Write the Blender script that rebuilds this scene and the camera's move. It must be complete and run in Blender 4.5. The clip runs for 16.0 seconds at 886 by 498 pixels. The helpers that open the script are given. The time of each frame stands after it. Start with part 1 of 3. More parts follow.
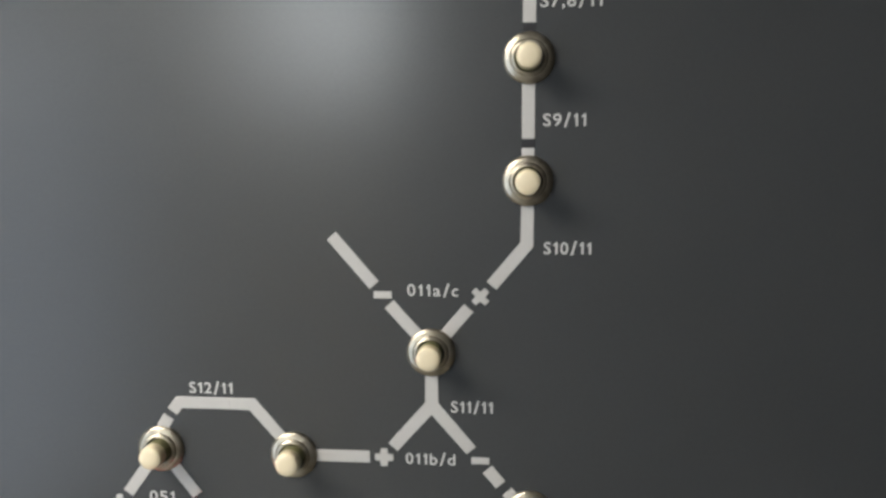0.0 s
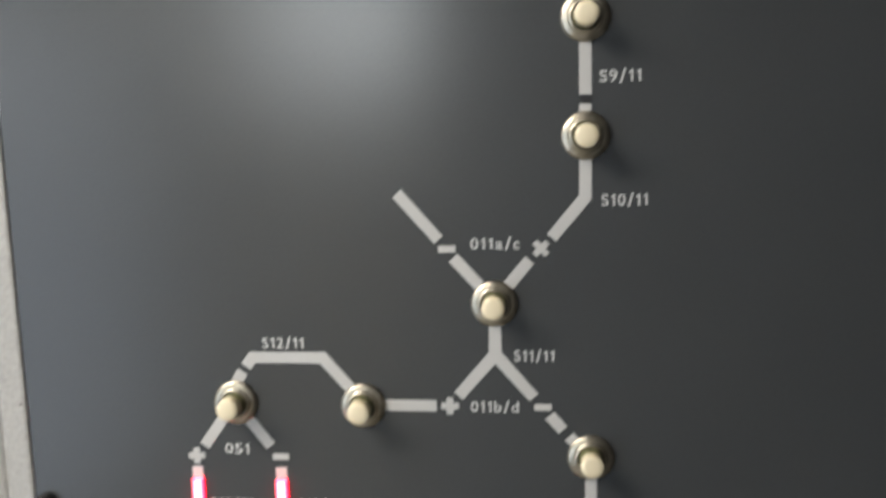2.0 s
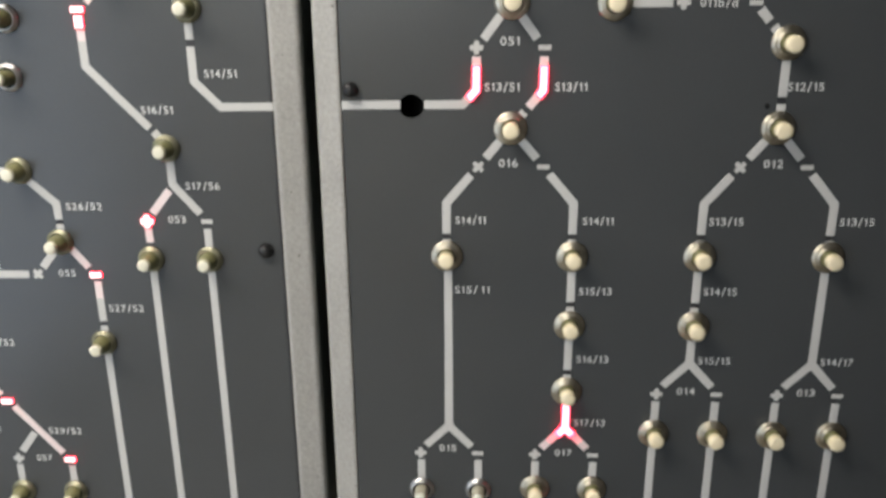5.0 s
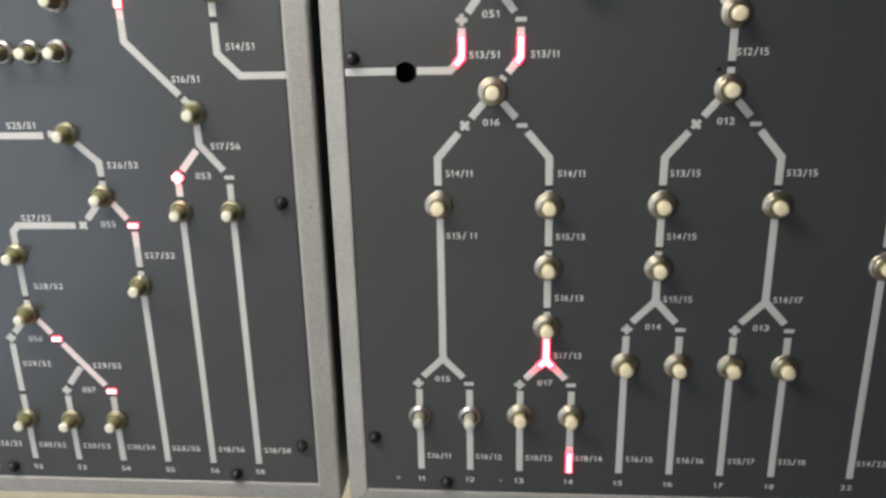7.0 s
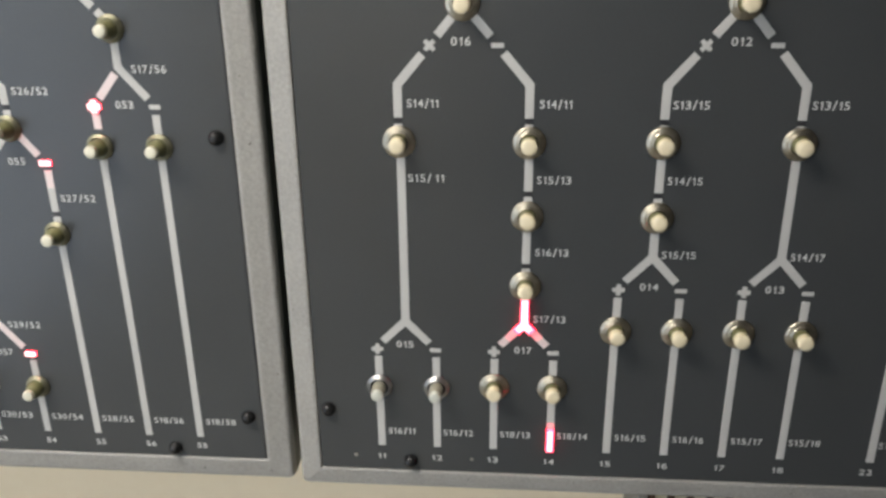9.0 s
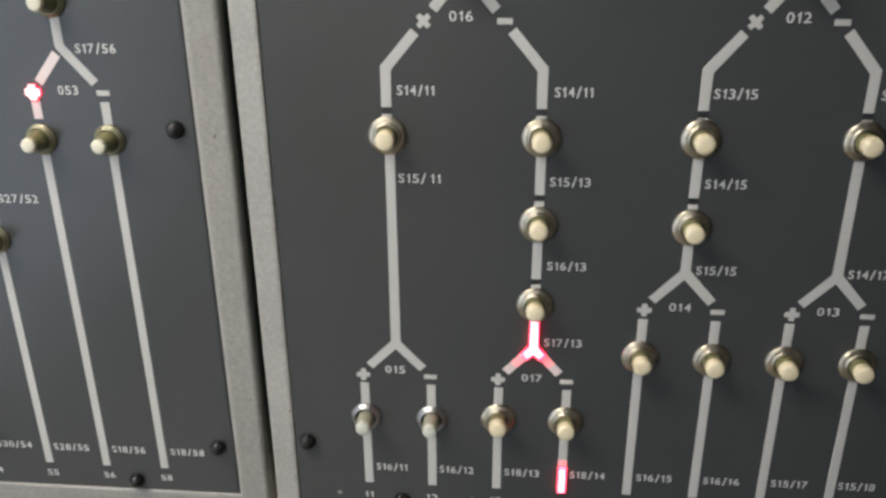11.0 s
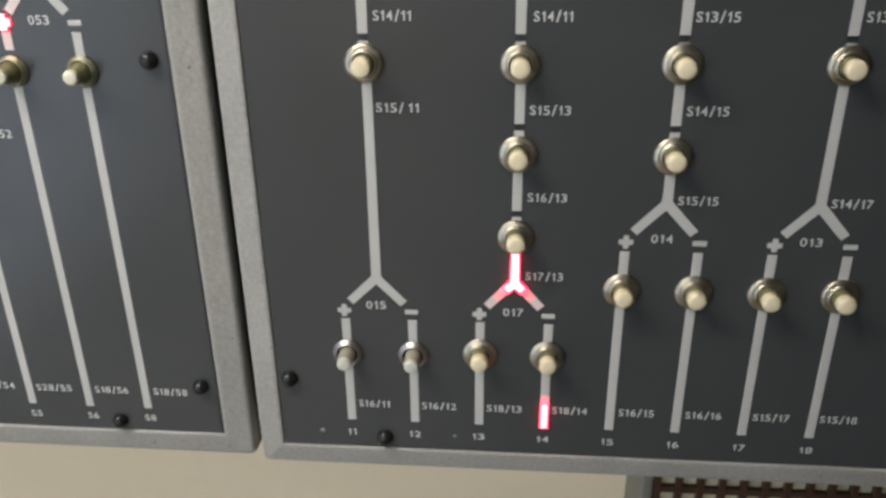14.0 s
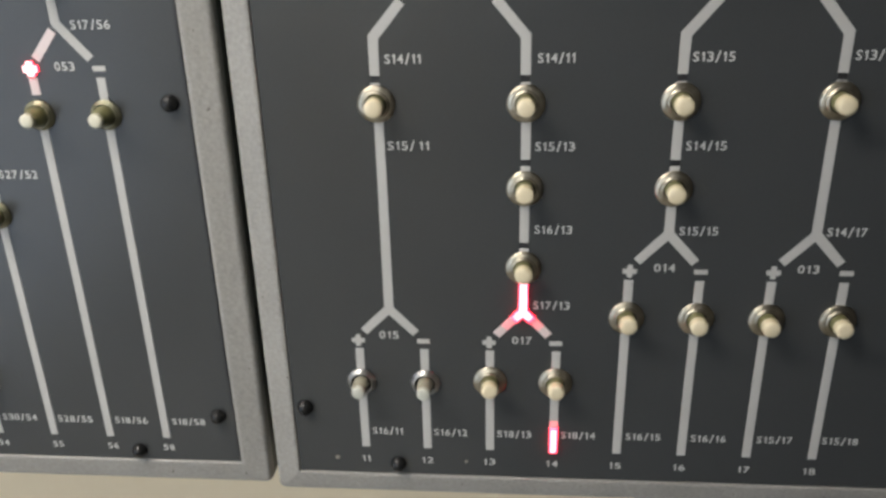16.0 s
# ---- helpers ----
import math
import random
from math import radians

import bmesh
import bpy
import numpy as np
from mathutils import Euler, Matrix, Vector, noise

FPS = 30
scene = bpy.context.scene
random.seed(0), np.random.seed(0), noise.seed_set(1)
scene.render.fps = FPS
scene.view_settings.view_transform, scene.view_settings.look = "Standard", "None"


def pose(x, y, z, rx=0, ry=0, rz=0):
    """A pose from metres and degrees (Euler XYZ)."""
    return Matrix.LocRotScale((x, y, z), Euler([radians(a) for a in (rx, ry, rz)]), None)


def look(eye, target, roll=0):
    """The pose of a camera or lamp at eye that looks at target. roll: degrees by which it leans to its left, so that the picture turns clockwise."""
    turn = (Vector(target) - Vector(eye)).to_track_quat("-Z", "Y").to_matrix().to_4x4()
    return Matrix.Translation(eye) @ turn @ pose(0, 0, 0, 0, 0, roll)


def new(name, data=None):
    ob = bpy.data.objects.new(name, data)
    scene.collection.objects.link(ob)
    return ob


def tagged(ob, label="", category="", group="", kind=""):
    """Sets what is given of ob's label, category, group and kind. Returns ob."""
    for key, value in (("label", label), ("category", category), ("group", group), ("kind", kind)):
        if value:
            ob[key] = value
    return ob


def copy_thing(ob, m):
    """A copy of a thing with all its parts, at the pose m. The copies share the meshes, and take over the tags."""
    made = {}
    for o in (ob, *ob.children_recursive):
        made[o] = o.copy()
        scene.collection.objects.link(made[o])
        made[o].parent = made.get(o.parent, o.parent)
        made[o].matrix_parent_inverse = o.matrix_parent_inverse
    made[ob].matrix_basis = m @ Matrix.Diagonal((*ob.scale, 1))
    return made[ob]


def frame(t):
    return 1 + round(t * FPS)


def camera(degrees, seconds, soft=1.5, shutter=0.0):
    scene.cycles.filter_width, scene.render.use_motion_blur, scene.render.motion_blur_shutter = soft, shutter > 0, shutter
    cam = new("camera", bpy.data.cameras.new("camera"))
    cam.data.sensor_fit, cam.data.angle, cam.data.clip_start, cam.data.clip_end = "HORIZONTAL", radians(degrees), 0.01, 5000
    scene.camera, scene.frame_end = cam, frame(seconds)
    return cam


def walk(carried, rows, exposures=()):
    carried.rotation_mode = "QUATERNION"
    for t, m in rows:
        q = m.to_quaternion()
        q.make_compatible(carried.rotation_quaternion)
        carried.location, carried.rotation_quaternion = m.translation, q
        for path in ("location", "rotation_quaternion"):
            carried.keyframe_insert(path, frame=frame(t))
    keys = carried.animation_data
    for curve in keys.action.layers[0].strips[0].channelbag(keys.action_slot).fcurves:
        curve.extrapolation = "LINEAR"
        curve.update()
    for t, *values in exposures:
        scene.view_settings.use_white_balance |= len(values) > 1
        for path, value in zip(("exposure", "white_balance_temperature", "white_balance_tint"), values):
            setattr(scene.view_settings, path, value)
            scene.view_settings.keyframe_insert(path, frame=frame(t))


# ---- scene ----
cam = camera(56.3, 16.0, soft=2.9, shutter=0.5)
PATH = [
    (0, (0.055, -0.212, 1.53), (-0.126, 1.762, 1.263), -0.2),
    (0.5, (0.055, -0.213, 1.53), (-0.134, 1.761, 1.268), -0.3),
    (1, (0.054, -0.216, 1.529), (-0.139, 1.759, 1.278), -0.2),
    (1.5, (0.049, -0.216, 1.531), (-0.117, 1.759, 1.264), -0.3),
    (2, (0.043, -0.224, 1.52), (-0.172, 1.746, 1.248), -1.5),
    (2.5, (0.02, -0.244, 1.504), (-0.183, 1.719, 1.179), -0.8),
    (3, (-0.013, -0.258, 1.5), (-0.197, 1.683, 1.053), -1.4),
    (3.5, (-0.027, -0.272, 1.487), (-0.182, 1.649, 0.953), -1.0),
    (4, (-0.038, -0.295, 1.476), (-0.233, 1.612, 0.907), -1.8),
    (4.5, (-0.048, -0.31, 1.466), (-0.152, 1.597, 0.87), -0.1),
    (5, (-0.055, -0.317, 1.454), (-0.138, 1.581, 0.828), -0.4),
    (5.2, (-0.053, -0.321, 1.453), (-0.136, 1.569, 0.803), -0.5),
    (7.3, (-0.037, -0.367, 1.45), (-0.187, 1.521, 0.806), -1.2),
    (7.5, (-0.039, -0.363, 1.451), (-0.184, 1.518, 0.788), -1.1),
    (8, (-0.037, -0.351, 1.441), (-0.178, 1.524, 0.759), -1.0),
    (8.5, (-0.033, -0.331, 1.434), (-0.165, 1.53, 0.713), -0.6),
    (9, (-0.026, -0.312, 1.427), (-0.172, 1.54, 0.685), -0.6),
    (9.5, (-0.023, -0.294, 1.422), (-0.188, 1.555, 0.676), -1.1),
    (10, (-0.02, -0.275, 1.419), (-0.2, 1.565, 0.656), -1.3),
    (10.2, (-0.022, -0.269, 1.418), (-0.202, 1.57, 0.653), -0.9),
    (12.3, (-0.028, -0.262, 1.415), (-0.175, 1.573, 0.633), -0.4),
    (12.5, (-0.026, -0.263, 1.412), (-0.174, 1.563, 0.61), -0.4),
    (13, (-0.022, -0.264, 1.405), (-0.165, 1.553, 0.581), -0.5),
    (13.5, (-0.02, -0.264, 1.401), (-0.171, 1.547, 0.566), -0.8),
    (14, (-0.02, -0.265, 1.404), (-0.173, 1.544, 0.565), -0.6),
    (14.5, (-0.021, -0.268, 1.406), (-0.175, 1.547, 0.58), -0.4),
    (15, (-0.022, -0.269, 1.407), (-0.171, 1.549, 0.588), -0.8),
    (15.5, (-0.023, -0.271, 1.409), (-0.177, 1.552, 0.601), -1.1),
    (16, (-0.022, -0.274, 1.411), (-0.182, 1.558, 0.625), -1.4),
]
walk(cam, [(t, look(eye, target, roll)) for t, eye, target, roll in PATH], [(0, -0.48), (5.2, -0.52), (10.2, -0.58), (12.3, -0.68), (16, -0.70)])

import functools

# ---- world, daylight, lamps ----
world = bpy.data.worlds.new("daylight")
scene.world = world
world.use_nodes = True
wn = world.node_tree.nodes
sky = wn.new("ShaderNodeTexSky")
sky.sky_type, sky.sun_disc, sky.sun_elevation, sky.sun_rotation = "NISHITA", False, radians(38), radians(150)
wn["Background"].inputs["Strength"].default_value = 0.12
world.node_tree.links.new(sky.outputs["Color"], wn["Background"].inputs["Color"])


def area_lamp(name, m, w, h, power, colour):
    data = bpy.data.lights.new(name, "AREA")
    data.shape, data.size, data.size_y, data.energy, data.color = "RECTANGLE", w, h, power, colour
    ob = new(name, data)
    ob.matrix_world = m
    return ob


# sky light in the opening of the window behind the viewer
area_lamp("window_daylight", look((-0.69, -3.42, 2.08), (-0.69, 0, 2.08)), 0.86, 0.62, 34, (0.94, 0.985, 1.0))
# tubes of the hanging fitting, unseen, added close by so light falls off rightwards
area_lamp("hanging_tubes", look((-0.47, -0.31, 1.89), (-0.47, -0.31, 0)), 0.54, 0.16, 12.6, (1.0, 0.94, 0.865))
# sky light in the opening of the side window
area_lamp("side_daylight", look((-1.52, -1.75, 1.12), (0, -1.75, 1.12)), 2.3, 1.66, 36, (0.70, 0.82, 1.0))


# ---- materials ----
def material(name, colour, rough=0.5, metal=0.0, spec=0.5):
    m = bpy.data.materials.new(name)
    m.use_nodes = True
    b = m.node_tree.nodes["Principled BSDF"]
    b.inputs["Base Color"].default_value = (*colour, 1)
    b.inputs["Roughness"].default_value = rough
    b.inputs["Metallic"].default_value = metal
    b.inputs["Specular IOR Level"].default_value = spec
    return m


def noise_node(m, scale, detail=3, stretch=(1, 1, 1)):
    n = m.node_tree
    tc, mp, tx = n.nodes.new("ShaderNodeTexCoord"), n.nodes.new("ShaderNodeMapping"), n.nodes.new("ShaderNodeTexNoise")
    mp.inputs["Scale"].default_value = stretch
    tx.inputs["Scale"].default_value, tx.inputs["Detail"].default_value = scale, detail
    n.links.new(tc.outputs["Object"], mp.inputs["Vector"])
    n.links.new(mp.outputs["Vector"], tx.inputs["Vector"])
    return tx.outputs["Fac"]


def ramp(m, fac, lo, hi, c0, c1):
    n = m.node_tree
    r = n.nodes.new("ShaderNodeMapRange")
    r.inputs["From Min"].default_value, r.inputs["From Max"].default_value = lo, hi
    n.links.new(fac, r.inputs["Value"])
    if isinstance(c0, tuple):
        x = n.nodes.new("ShaderNodeMix")
        x.data_type = "RGBA"
        x.inputs["A"].default_value, x.inputs["B"].default_value = (*c0, 1), (*c1, 1)
        n.links.new(r.outputs["Result"], x.inputs["Factor"])
        return x.outputs["Result"]
    r.inputs["To Min"].default_value, r.inputs["To Max"].default_value = c0, c1
    return r.outputs["Result"]


def socket(m, name):
    return m.node_tree.nodes["Principled BSDF"].inputs[name]


def bump(m, fac, strength, distance):
    n = m.node_tree
    b = n.nodes.new("ShaderNodeBump")
    b.inputs["Strength"].default_value, b.inputs["Distance"].default_value = strength, distance
    n.links.new(fac, b.inputs["Height"])
    n.links.new(b.outputs["Normal"], socket(m, "Normal"))


def worn(name, c0, c1, rough0, rough1, grain, stains, bump_mm=0.0, metal=0.0, spec=0.5, bump_scale=None, fine_share=0.35):
    """Paint, plastic or metal with stains over fine grain."""
    m = material(name, c0, rough0, metal, spec)
    n = m.node_tree
    big, fine = noise_node(m, stains, 4), noise_node(m, grain, 2)
    add = n.nodes.new("ShaderNodeMix")
    add.inputs["Factor"].default_value = fine_share
    n.links.new(big, add.inputs["A"])
    n.links.new(fine, add.inputs["B"])
    mixed = add.outputs["Result"]
    n.links.new(ramp(m, mixed, 0.2, 0.8, c0, c1), socket(m, "Base Color"))
    n.links.new(ramp(m, big, 0.15, 0.85, rough0, rough1), socket(m, "Roughness"))
    if bump_mm:
        bump(m, noise_node(m, bump_scale or grain, 2), 1.0, bump_mm / 1000)
    return m


PLATE = worn("satin_grey_paint", (0.0445, 0.0472, 0.0480), (0.0545, 0.0575, 0.0583), 0.22, 0.28, 900, 14, 0.012, bump_scale=700)
HAMMER = worn("hammered_grey_paint", (0.225, 0.215, 0.196), (0.375, 0.36, 0.33), 0.38, 0.50, 700, 40, 0.36, bump_scale=400, fine_share=0.62)
chip = ramp(HAMMER, noise_node(HAMMER, 430, 3, (1, 1, 0.5)), 0.715, 0.740, 0.0, 1.0)
rust = HAMMER.node_tree.nodes.new("ShaderNodeMix")
rust.data_type = "RGBA"
rust.inputs["B"].default_value = (0.050, 0.036, 0.026, 1)
HAMMER.node_tree.links.new(chip, rust.inputs["Factor"])
HAMMER.node_tree.links.new(socket(HAMMER, "Base Color").links[0].from_socket, rust.inputs["A"])
HAMMER.node_tree.links.new(rust.outputs["Result"], socket(HAMMER, "Base Color"))
# Grey green, with the shade of the gap between the boxes mixed in.
BOXSIDE = worn("shaded_grey_green_box", (0.045, 0.052, 0.046), (0.065, 0.072, 0.064), 0.45, 0.55, 300, 25, 0.1)
INLAY = worn("white_inlay", (0.43, 0.42, 0.395), (0.50, 0.49, 0.465), 0.42, 0.55, 600, 60, 0.006)
INK = worn("white_engraving", (0.50, 0.49, 0.465), (0.58, 0.57, 0.545), 0.5, 0.6, 900, 120)
NICKEL = worn("worn_nickel", (0.27, 0.238, 0.17), (0.60, 0.555, 0.46), 0.26, 0.46, 500, 330, 0.05, metal=1.0)
AGED = worn("aged_brass_plate", (0.21, 0.20, 0.13), (0.36, 0.35, 0.25), 0.40, 0.54, 800, 260, 0.02, metal=0.9)
PALE = worn("pale_plastic", (0.60, 0.57, 0.44), (0.68, 0.65, 0.52), 0.28, 0.40, 500, 150, 0.01)
CHROME = worn("dulled_chrome", (0.42, 0.415, 0.40), (0.58, 0.575, 0.56), 0.26, 0.40, 800, 160, 0.006, metal=1.0)
SLEEVE = worn("olive_sleeve", (0.125, 0.120, 0.050), (0.20, 0.19, 0.09), 0.30, 0.42, 700, 200, 0.01)
STEM = worn("grey_stem", (0.27, 0.25, 0.19), (0.35, 0.325, 0.25), 0.35, 0.45, 500, 150, 0.01)
IVORY = worn("ivory_plastic", (0.68, 0.58, 0.385), (0.76, 0.67, 0.48), 0.28, 0.40, 500, 150, 0.01)
GREYCAP = worn("grey_plastic", (0.50, 0.50, 0.43), (0.58, 0.58, 0.50), 0.35, 0.45, 500, 150, 0.01)
BLACK = worn("black_plastic", (0.010, 0.010, 0.010), (0.018, 0.018, 0.018), 0.14, 0.24, 400, 120, spec=0.3)
SLOT = worn("dark_joint", (0.010, 0.010, 0.012), (0.016, 0.016, 0.018), 0.5, 0.6, 400, 100)
# Near-black colour standing in for shade inside the boxes and button gaps.
DARK = material("dark_void", (0.004, 0.004, 0.004), 0.9)
WALLPAINT = worn("cream_wall_paint", (0.83, 0.69, 0.475), (0.89, 0.765, 0.56), 0.55, 0.70, 160, 5, 0.2)
WHITEPAINT = worn("white_wall_paint", (0.72, 0.69, 0.63), (0.79, 0.765, 0.71), 0.55, 0.70, 160, 5, 0.2)
DARKPAINT = worn("dark_wall_paint", (0.155, 0.162, 0.182), (0.20, 0.208, 0.23), 0.6, 0.75, 160, 5, 0.2)
GREYPAINT = worn("grey_wall_paint", (0.36, 0.37, 0.38), (0.42, 0.43, 0.44), 0.6, 0.75, 160, 5, 0.2)
FLOORING = worn("beige_linoleum", (0.42, 0.37, 0.29), (0.50, 0.44, 0.35), 0.4, 0.6, 60, 3)
CABLE = worn("cream_cable_sheath", (0.62, 0.58, 0.48), (0.70, 0.66, 0.57), 0.40, 0.55, 200, 40, 0.03)
BRASS = worn("dull_brass", (0.34, 0.27, 0.18), (0.46, 0.39, 0.29), 0.36, 0.55, 500, 120, 0.02, metal=0.8)
BAKELITE = worn("brown_bakelite", (0.060, 0.028, 0.014), (0.085, 0.040, 0.020), 0.35, 0.5, 300, 60, 0.02)
TERMINAL = worn("cream_terminal", (0.52, 0.47, 0.32), (0.66, 0.60, 0.44), 0.4, 0.6, 300, 140, 0.02)
DUCT = worn("grey_duct", (0.20, 0.185, 0.155), (0.25, 0.232, 0.20), 0.45, 0.6, 260, 20, 0.05)
FRAMEWHITE = worn("white_window_paint", (0.74, 0.74, 0.72), (0.80, 0.80, 0.78), 0.35, 0.5, 100, 8)


def lit(name, colour, strength, base=(0.6, 0.35, 0.35)):
    m = material(name, base, 0.4)
    socket(m, "Emission Color").default_value = (*colour, 1)
    socket(m, "Emission Strength").default_value = strength
    return m


LIT = lit("lit_red_lens", (1.0, 0.022, 0.095), 5.0)
LITHOT = lit("lit_bright_red_lens", (1.0, 0.42, 0.50), 4.2)
# Extra strong glow added to the lens sides for a red halo around them.
LITRED = lit("lit_red_lens_edge", (1.0, 0.006, 0.030), 20.0)
LITWHITE = lit("lit_pale_lens", (1.0, 0.55, 0.55), 3.6)
# Lamp light spreading into neighbouring bars, put in as their own emission.
GLOW = lit("faint_spill_inlay", (1.0, 0.16, 0.18), 0.12, (0.60, 0.56, 0.54))
GLOWHOT = lit("strong_spill_inlay", (1.0, 0.03, 0.085), 0.9, (0.60, 0.50, 0.48))
TUBE = lit("lamp_tube", (1.0, 0.93, 0.80), 3.0, (0.8, 0.8, 0.8))
PANE = material("window_glass", (1, 1, 1), 0.02)
socket(PANE, "Transmission Weight").default_value = 1.0


# ---- mesh helpers ----
def link_mesh(name, bm, mat, smooth=False):
    bmesh.ops.recalc_face_normals(bm, faces=bm.faces)
    me = bpy.data.meshes.new(name)
    bm.to_mesh(me)
    bm.free()
    me.materials.append(mat)
    if smooth:
        for p in me.polygons:
            p.use_smooth = True
    return me


def part(name, bm, mat, parent=None, label="", smooth=False):
    ob = new(name, link_mesh(name, bm, mat, smooth))
    ob.parent = parent
    if label:
        tagged(ob, label)
    return ob


def thing(name, label, category, group="", kind="", at=(0, 0, 0)):
    ob = new(name)
    ob.empty_display_size = 0.01
    ob.location = at
    return tagged(ob, label, category, group, kind)


def box(bm, x0, x1, y0, y1, z0, z1, bevel=0.0):
    r = bmesh.ops.create_cube(bm, size=1)
    vs = r["verts"]
    bmesh.ops.scale(bm, vec=(x1 - x0, y1 - y0, z1 - z0), verts=vs)
    bmesh.ops.translate(bm, vec=((x0 + x1) / 2, (y0 + y1) / 2, (z0 + z1) / 2), verts=vs)
    if bevel:
        es = list({e for v in vs for e in v.link_edges})
        bmesh.ops.bevel(bm, geom=es, offset=bevel, segments=2, affect="EDGES", profile=0.5)
    return bm


def a_box(*a, bevel=0.0):
    return box(bmesh.new(), *a, bevel=bevel)


def slab(outline, y_front, y_back, bevel=0.00012):
    """A flat piece in the panel's plane from an outline of (x, z), with slightly broken front edges."""
    bm = bmesh.new()
    a = sum(p[0] * q[1] - q[0] * p[1] for p, q in zip(outline, outline[1:] + outline[:1]))
    pts = outline if a > 0 else outline[::-1]
    front = [bm.verts.new((x, y_front, z)) for x, z in pts]
    back = [bm.verts.new((x, y_back, z)) for x, z in pts]
    top = bm.faces.new(front)
    n = len(pts)
    for i in range(n):
        bm.faces.new((front[i], back[i], back[(i + 1) % n], front[(i + 1) % n]))
    if bevel:
        bmesh.ops.bevel(bm, geom=list(top.edges), offset=bevel, segments=1, affect="EDGES")
    return bm


def strip(points, width):
    """Outline of a bar of that width along points, mitred at its bends."""
    p = [Vector(q) for q in points]
    left, right = [], []
    for i, q in enumerate(p):
        d0 = (q - p[i - 1]).normalized() if i else (p[1] - q).normalized()
        d1 = (p[i + 1] - q).normalized() if i < len(p) - 1 else d0
        n0, n1 = Vector((-d0.y, d0.x)), Vector((-d1.y, d1.x))
        m = (n0 + n1).normalized()
        m *= width / 2 / max(m.dot(n0), 0.3)
        left.append(tuple(q + m))
        right.append(tuple(q - m))
    return left + right[::-1]


def star(centre, ends, width):
    """Outline of bars that meet at centre."""
    c = Vector(centre)
    arms = sorted(((Vector(e) - c) for e in ends), key=lambda v: math.atan2(v.y, v.x))
    out, h = [], width / 2
    for i, v in enumerate(arms):
        d, w = v.normalized(), arms[(i + 1) % len(arms)].normalized()
        n, k = Vector((-d.y, d.x)), Vector((w.y, -w.x))
        out += [tuple(c + v - n * h), tuple(c + v + n * h)]
        det = d.x * w.y - d.y * w.x
        r = (k - n) * h
        s = (r.x * w.y - r.y * w.x) / det
        out.append(tuple(c + n * h + d * s))
    return out


def cross(centre, size, width, turn):
    h, w, s = size / 2, width / 2, []
    for q in range(4):
        a = radians(turn + 90 * q)
        d, n = Vector((math.cos(a), math.sin(a))), Vector((-math.sin(a), math.cos(a)))
        for u, v in ((h, -w), (h, w), (w, w)):
            s.append(tuple(Vector(centre) + d * u + n * v))
    return s


def lathe(profile, segments=36):
    """Turned round the axis that points out of the panel: (radius, height) in mm."""
    bm = bmesh.new()
    rings = []
    for r, h in profile:
        if r < 1e-6:
            rings.append([bm.verts.new((0, -h / 1000, 0))])
        else:
            rings.append([bm.verts.new((r / 1000 * math.cos(2 * math.pi * i / segments), -h / 1000, r / 1000 * math.sin(2 * math.pi * i / segments))) for i in range(segments)])
    for a, b in zip(rings, rings[1:]):
        for i in range(segments):
            j = (i + 1) % segments
            if len(b) == 1:
                bm.faces.new((a[i], a[j], b[0]))
            elif len(a) == 1:
                bm.faces.new((a[0], b[j], b[i]))
            else:
                bm.faces.new((a[i], a[j], b[j], b[i]))
    return bm


def tube_along(points, radius, segments=16, steps=12):
    """A round tube along a smooth curve through points."""
    p = [Vector(q) for q in points]
    p = [2 * p[0] - p[1]] + p + [2 * p[-1] - p[-2]]
    path = []
    for i in range(1, len(p) - 2):
        for k in range(steps):
            t = k / steps
            path.append(0.5 * (2 * p[i] + (p[i + 1] - p[i - 1]) * t + (2 * p[i - 1] - 5 * p[i] + 4 * p[i + 1] - p[i + 2]) * t * t
                               + (3 * p[i] - p[i - 1] - 3 * p[i + 1] + p[i + 2]) * t ** 3))
    path.append(p[-2])
    bm = bmesh.new()
    last, up = None, Vector((0, 1, 0))
    for i, q in enumerate(path):
        d = (path[min(i + 1, len(path) - 1)] - path[max(i - 1, 0)]).normalized()
        a = d.cross(up).normalized()
        b = a.cross(d)
        ring = [bm.verts.new(q + radius * (a * math.cos(2 * math.pi * k / segments) + b * math.sin(2 * math.pi * k / segments))) for k in range(segments)]
        if last:
            for k in range(segments):
                bm.faces.new((last[k], last[(k + 1) % segments], ring[(k + 1) % segments], ring[k]))
        else:
            bm.faces.new(ring)
        last = ring
    bm.faces.new(last[::-1])
    return bm


@functools.lru_cache(maxsize=None)
def glyph(c):
    """One letter of the built-in font as points and triangles, baseline at 0 and capitals 1 high."""
    curve = bpy.data.curves.new("lettering", "FONT")
    curve.body, curve.size, curve.offset, curve.resolution_u = c, 1.0, 0.010, 3
    o = bpy.data.objects.new("lettering", curve)
    scene.collection.objects.link(o)
    bpy.context.view_layer.update()
    me = bpy.data.meshes.new_from_object(o.evaluated_get(bpy.context.evaluated_depsgraph_get()))
    bpy.data.objects.remove(o)
    bpy.data.curves.remove(curve)
    pts, faces = [(v.co.x, v.co.y) for v in me.vertices], [tuple(p.vertices) for p in me.polygons]
    bpy.data.meshes.remove(me)
    return pts, faces


def cap_line():
    ys = [y for x, y in glyph("E")[0]]
    return min(ys), max(ys)


CELL = {"1": 1.75, "S": 2.15, "/": 2.0, "a": 2.1, "c": 1.9, ",": 1.0, " ": 0.7}


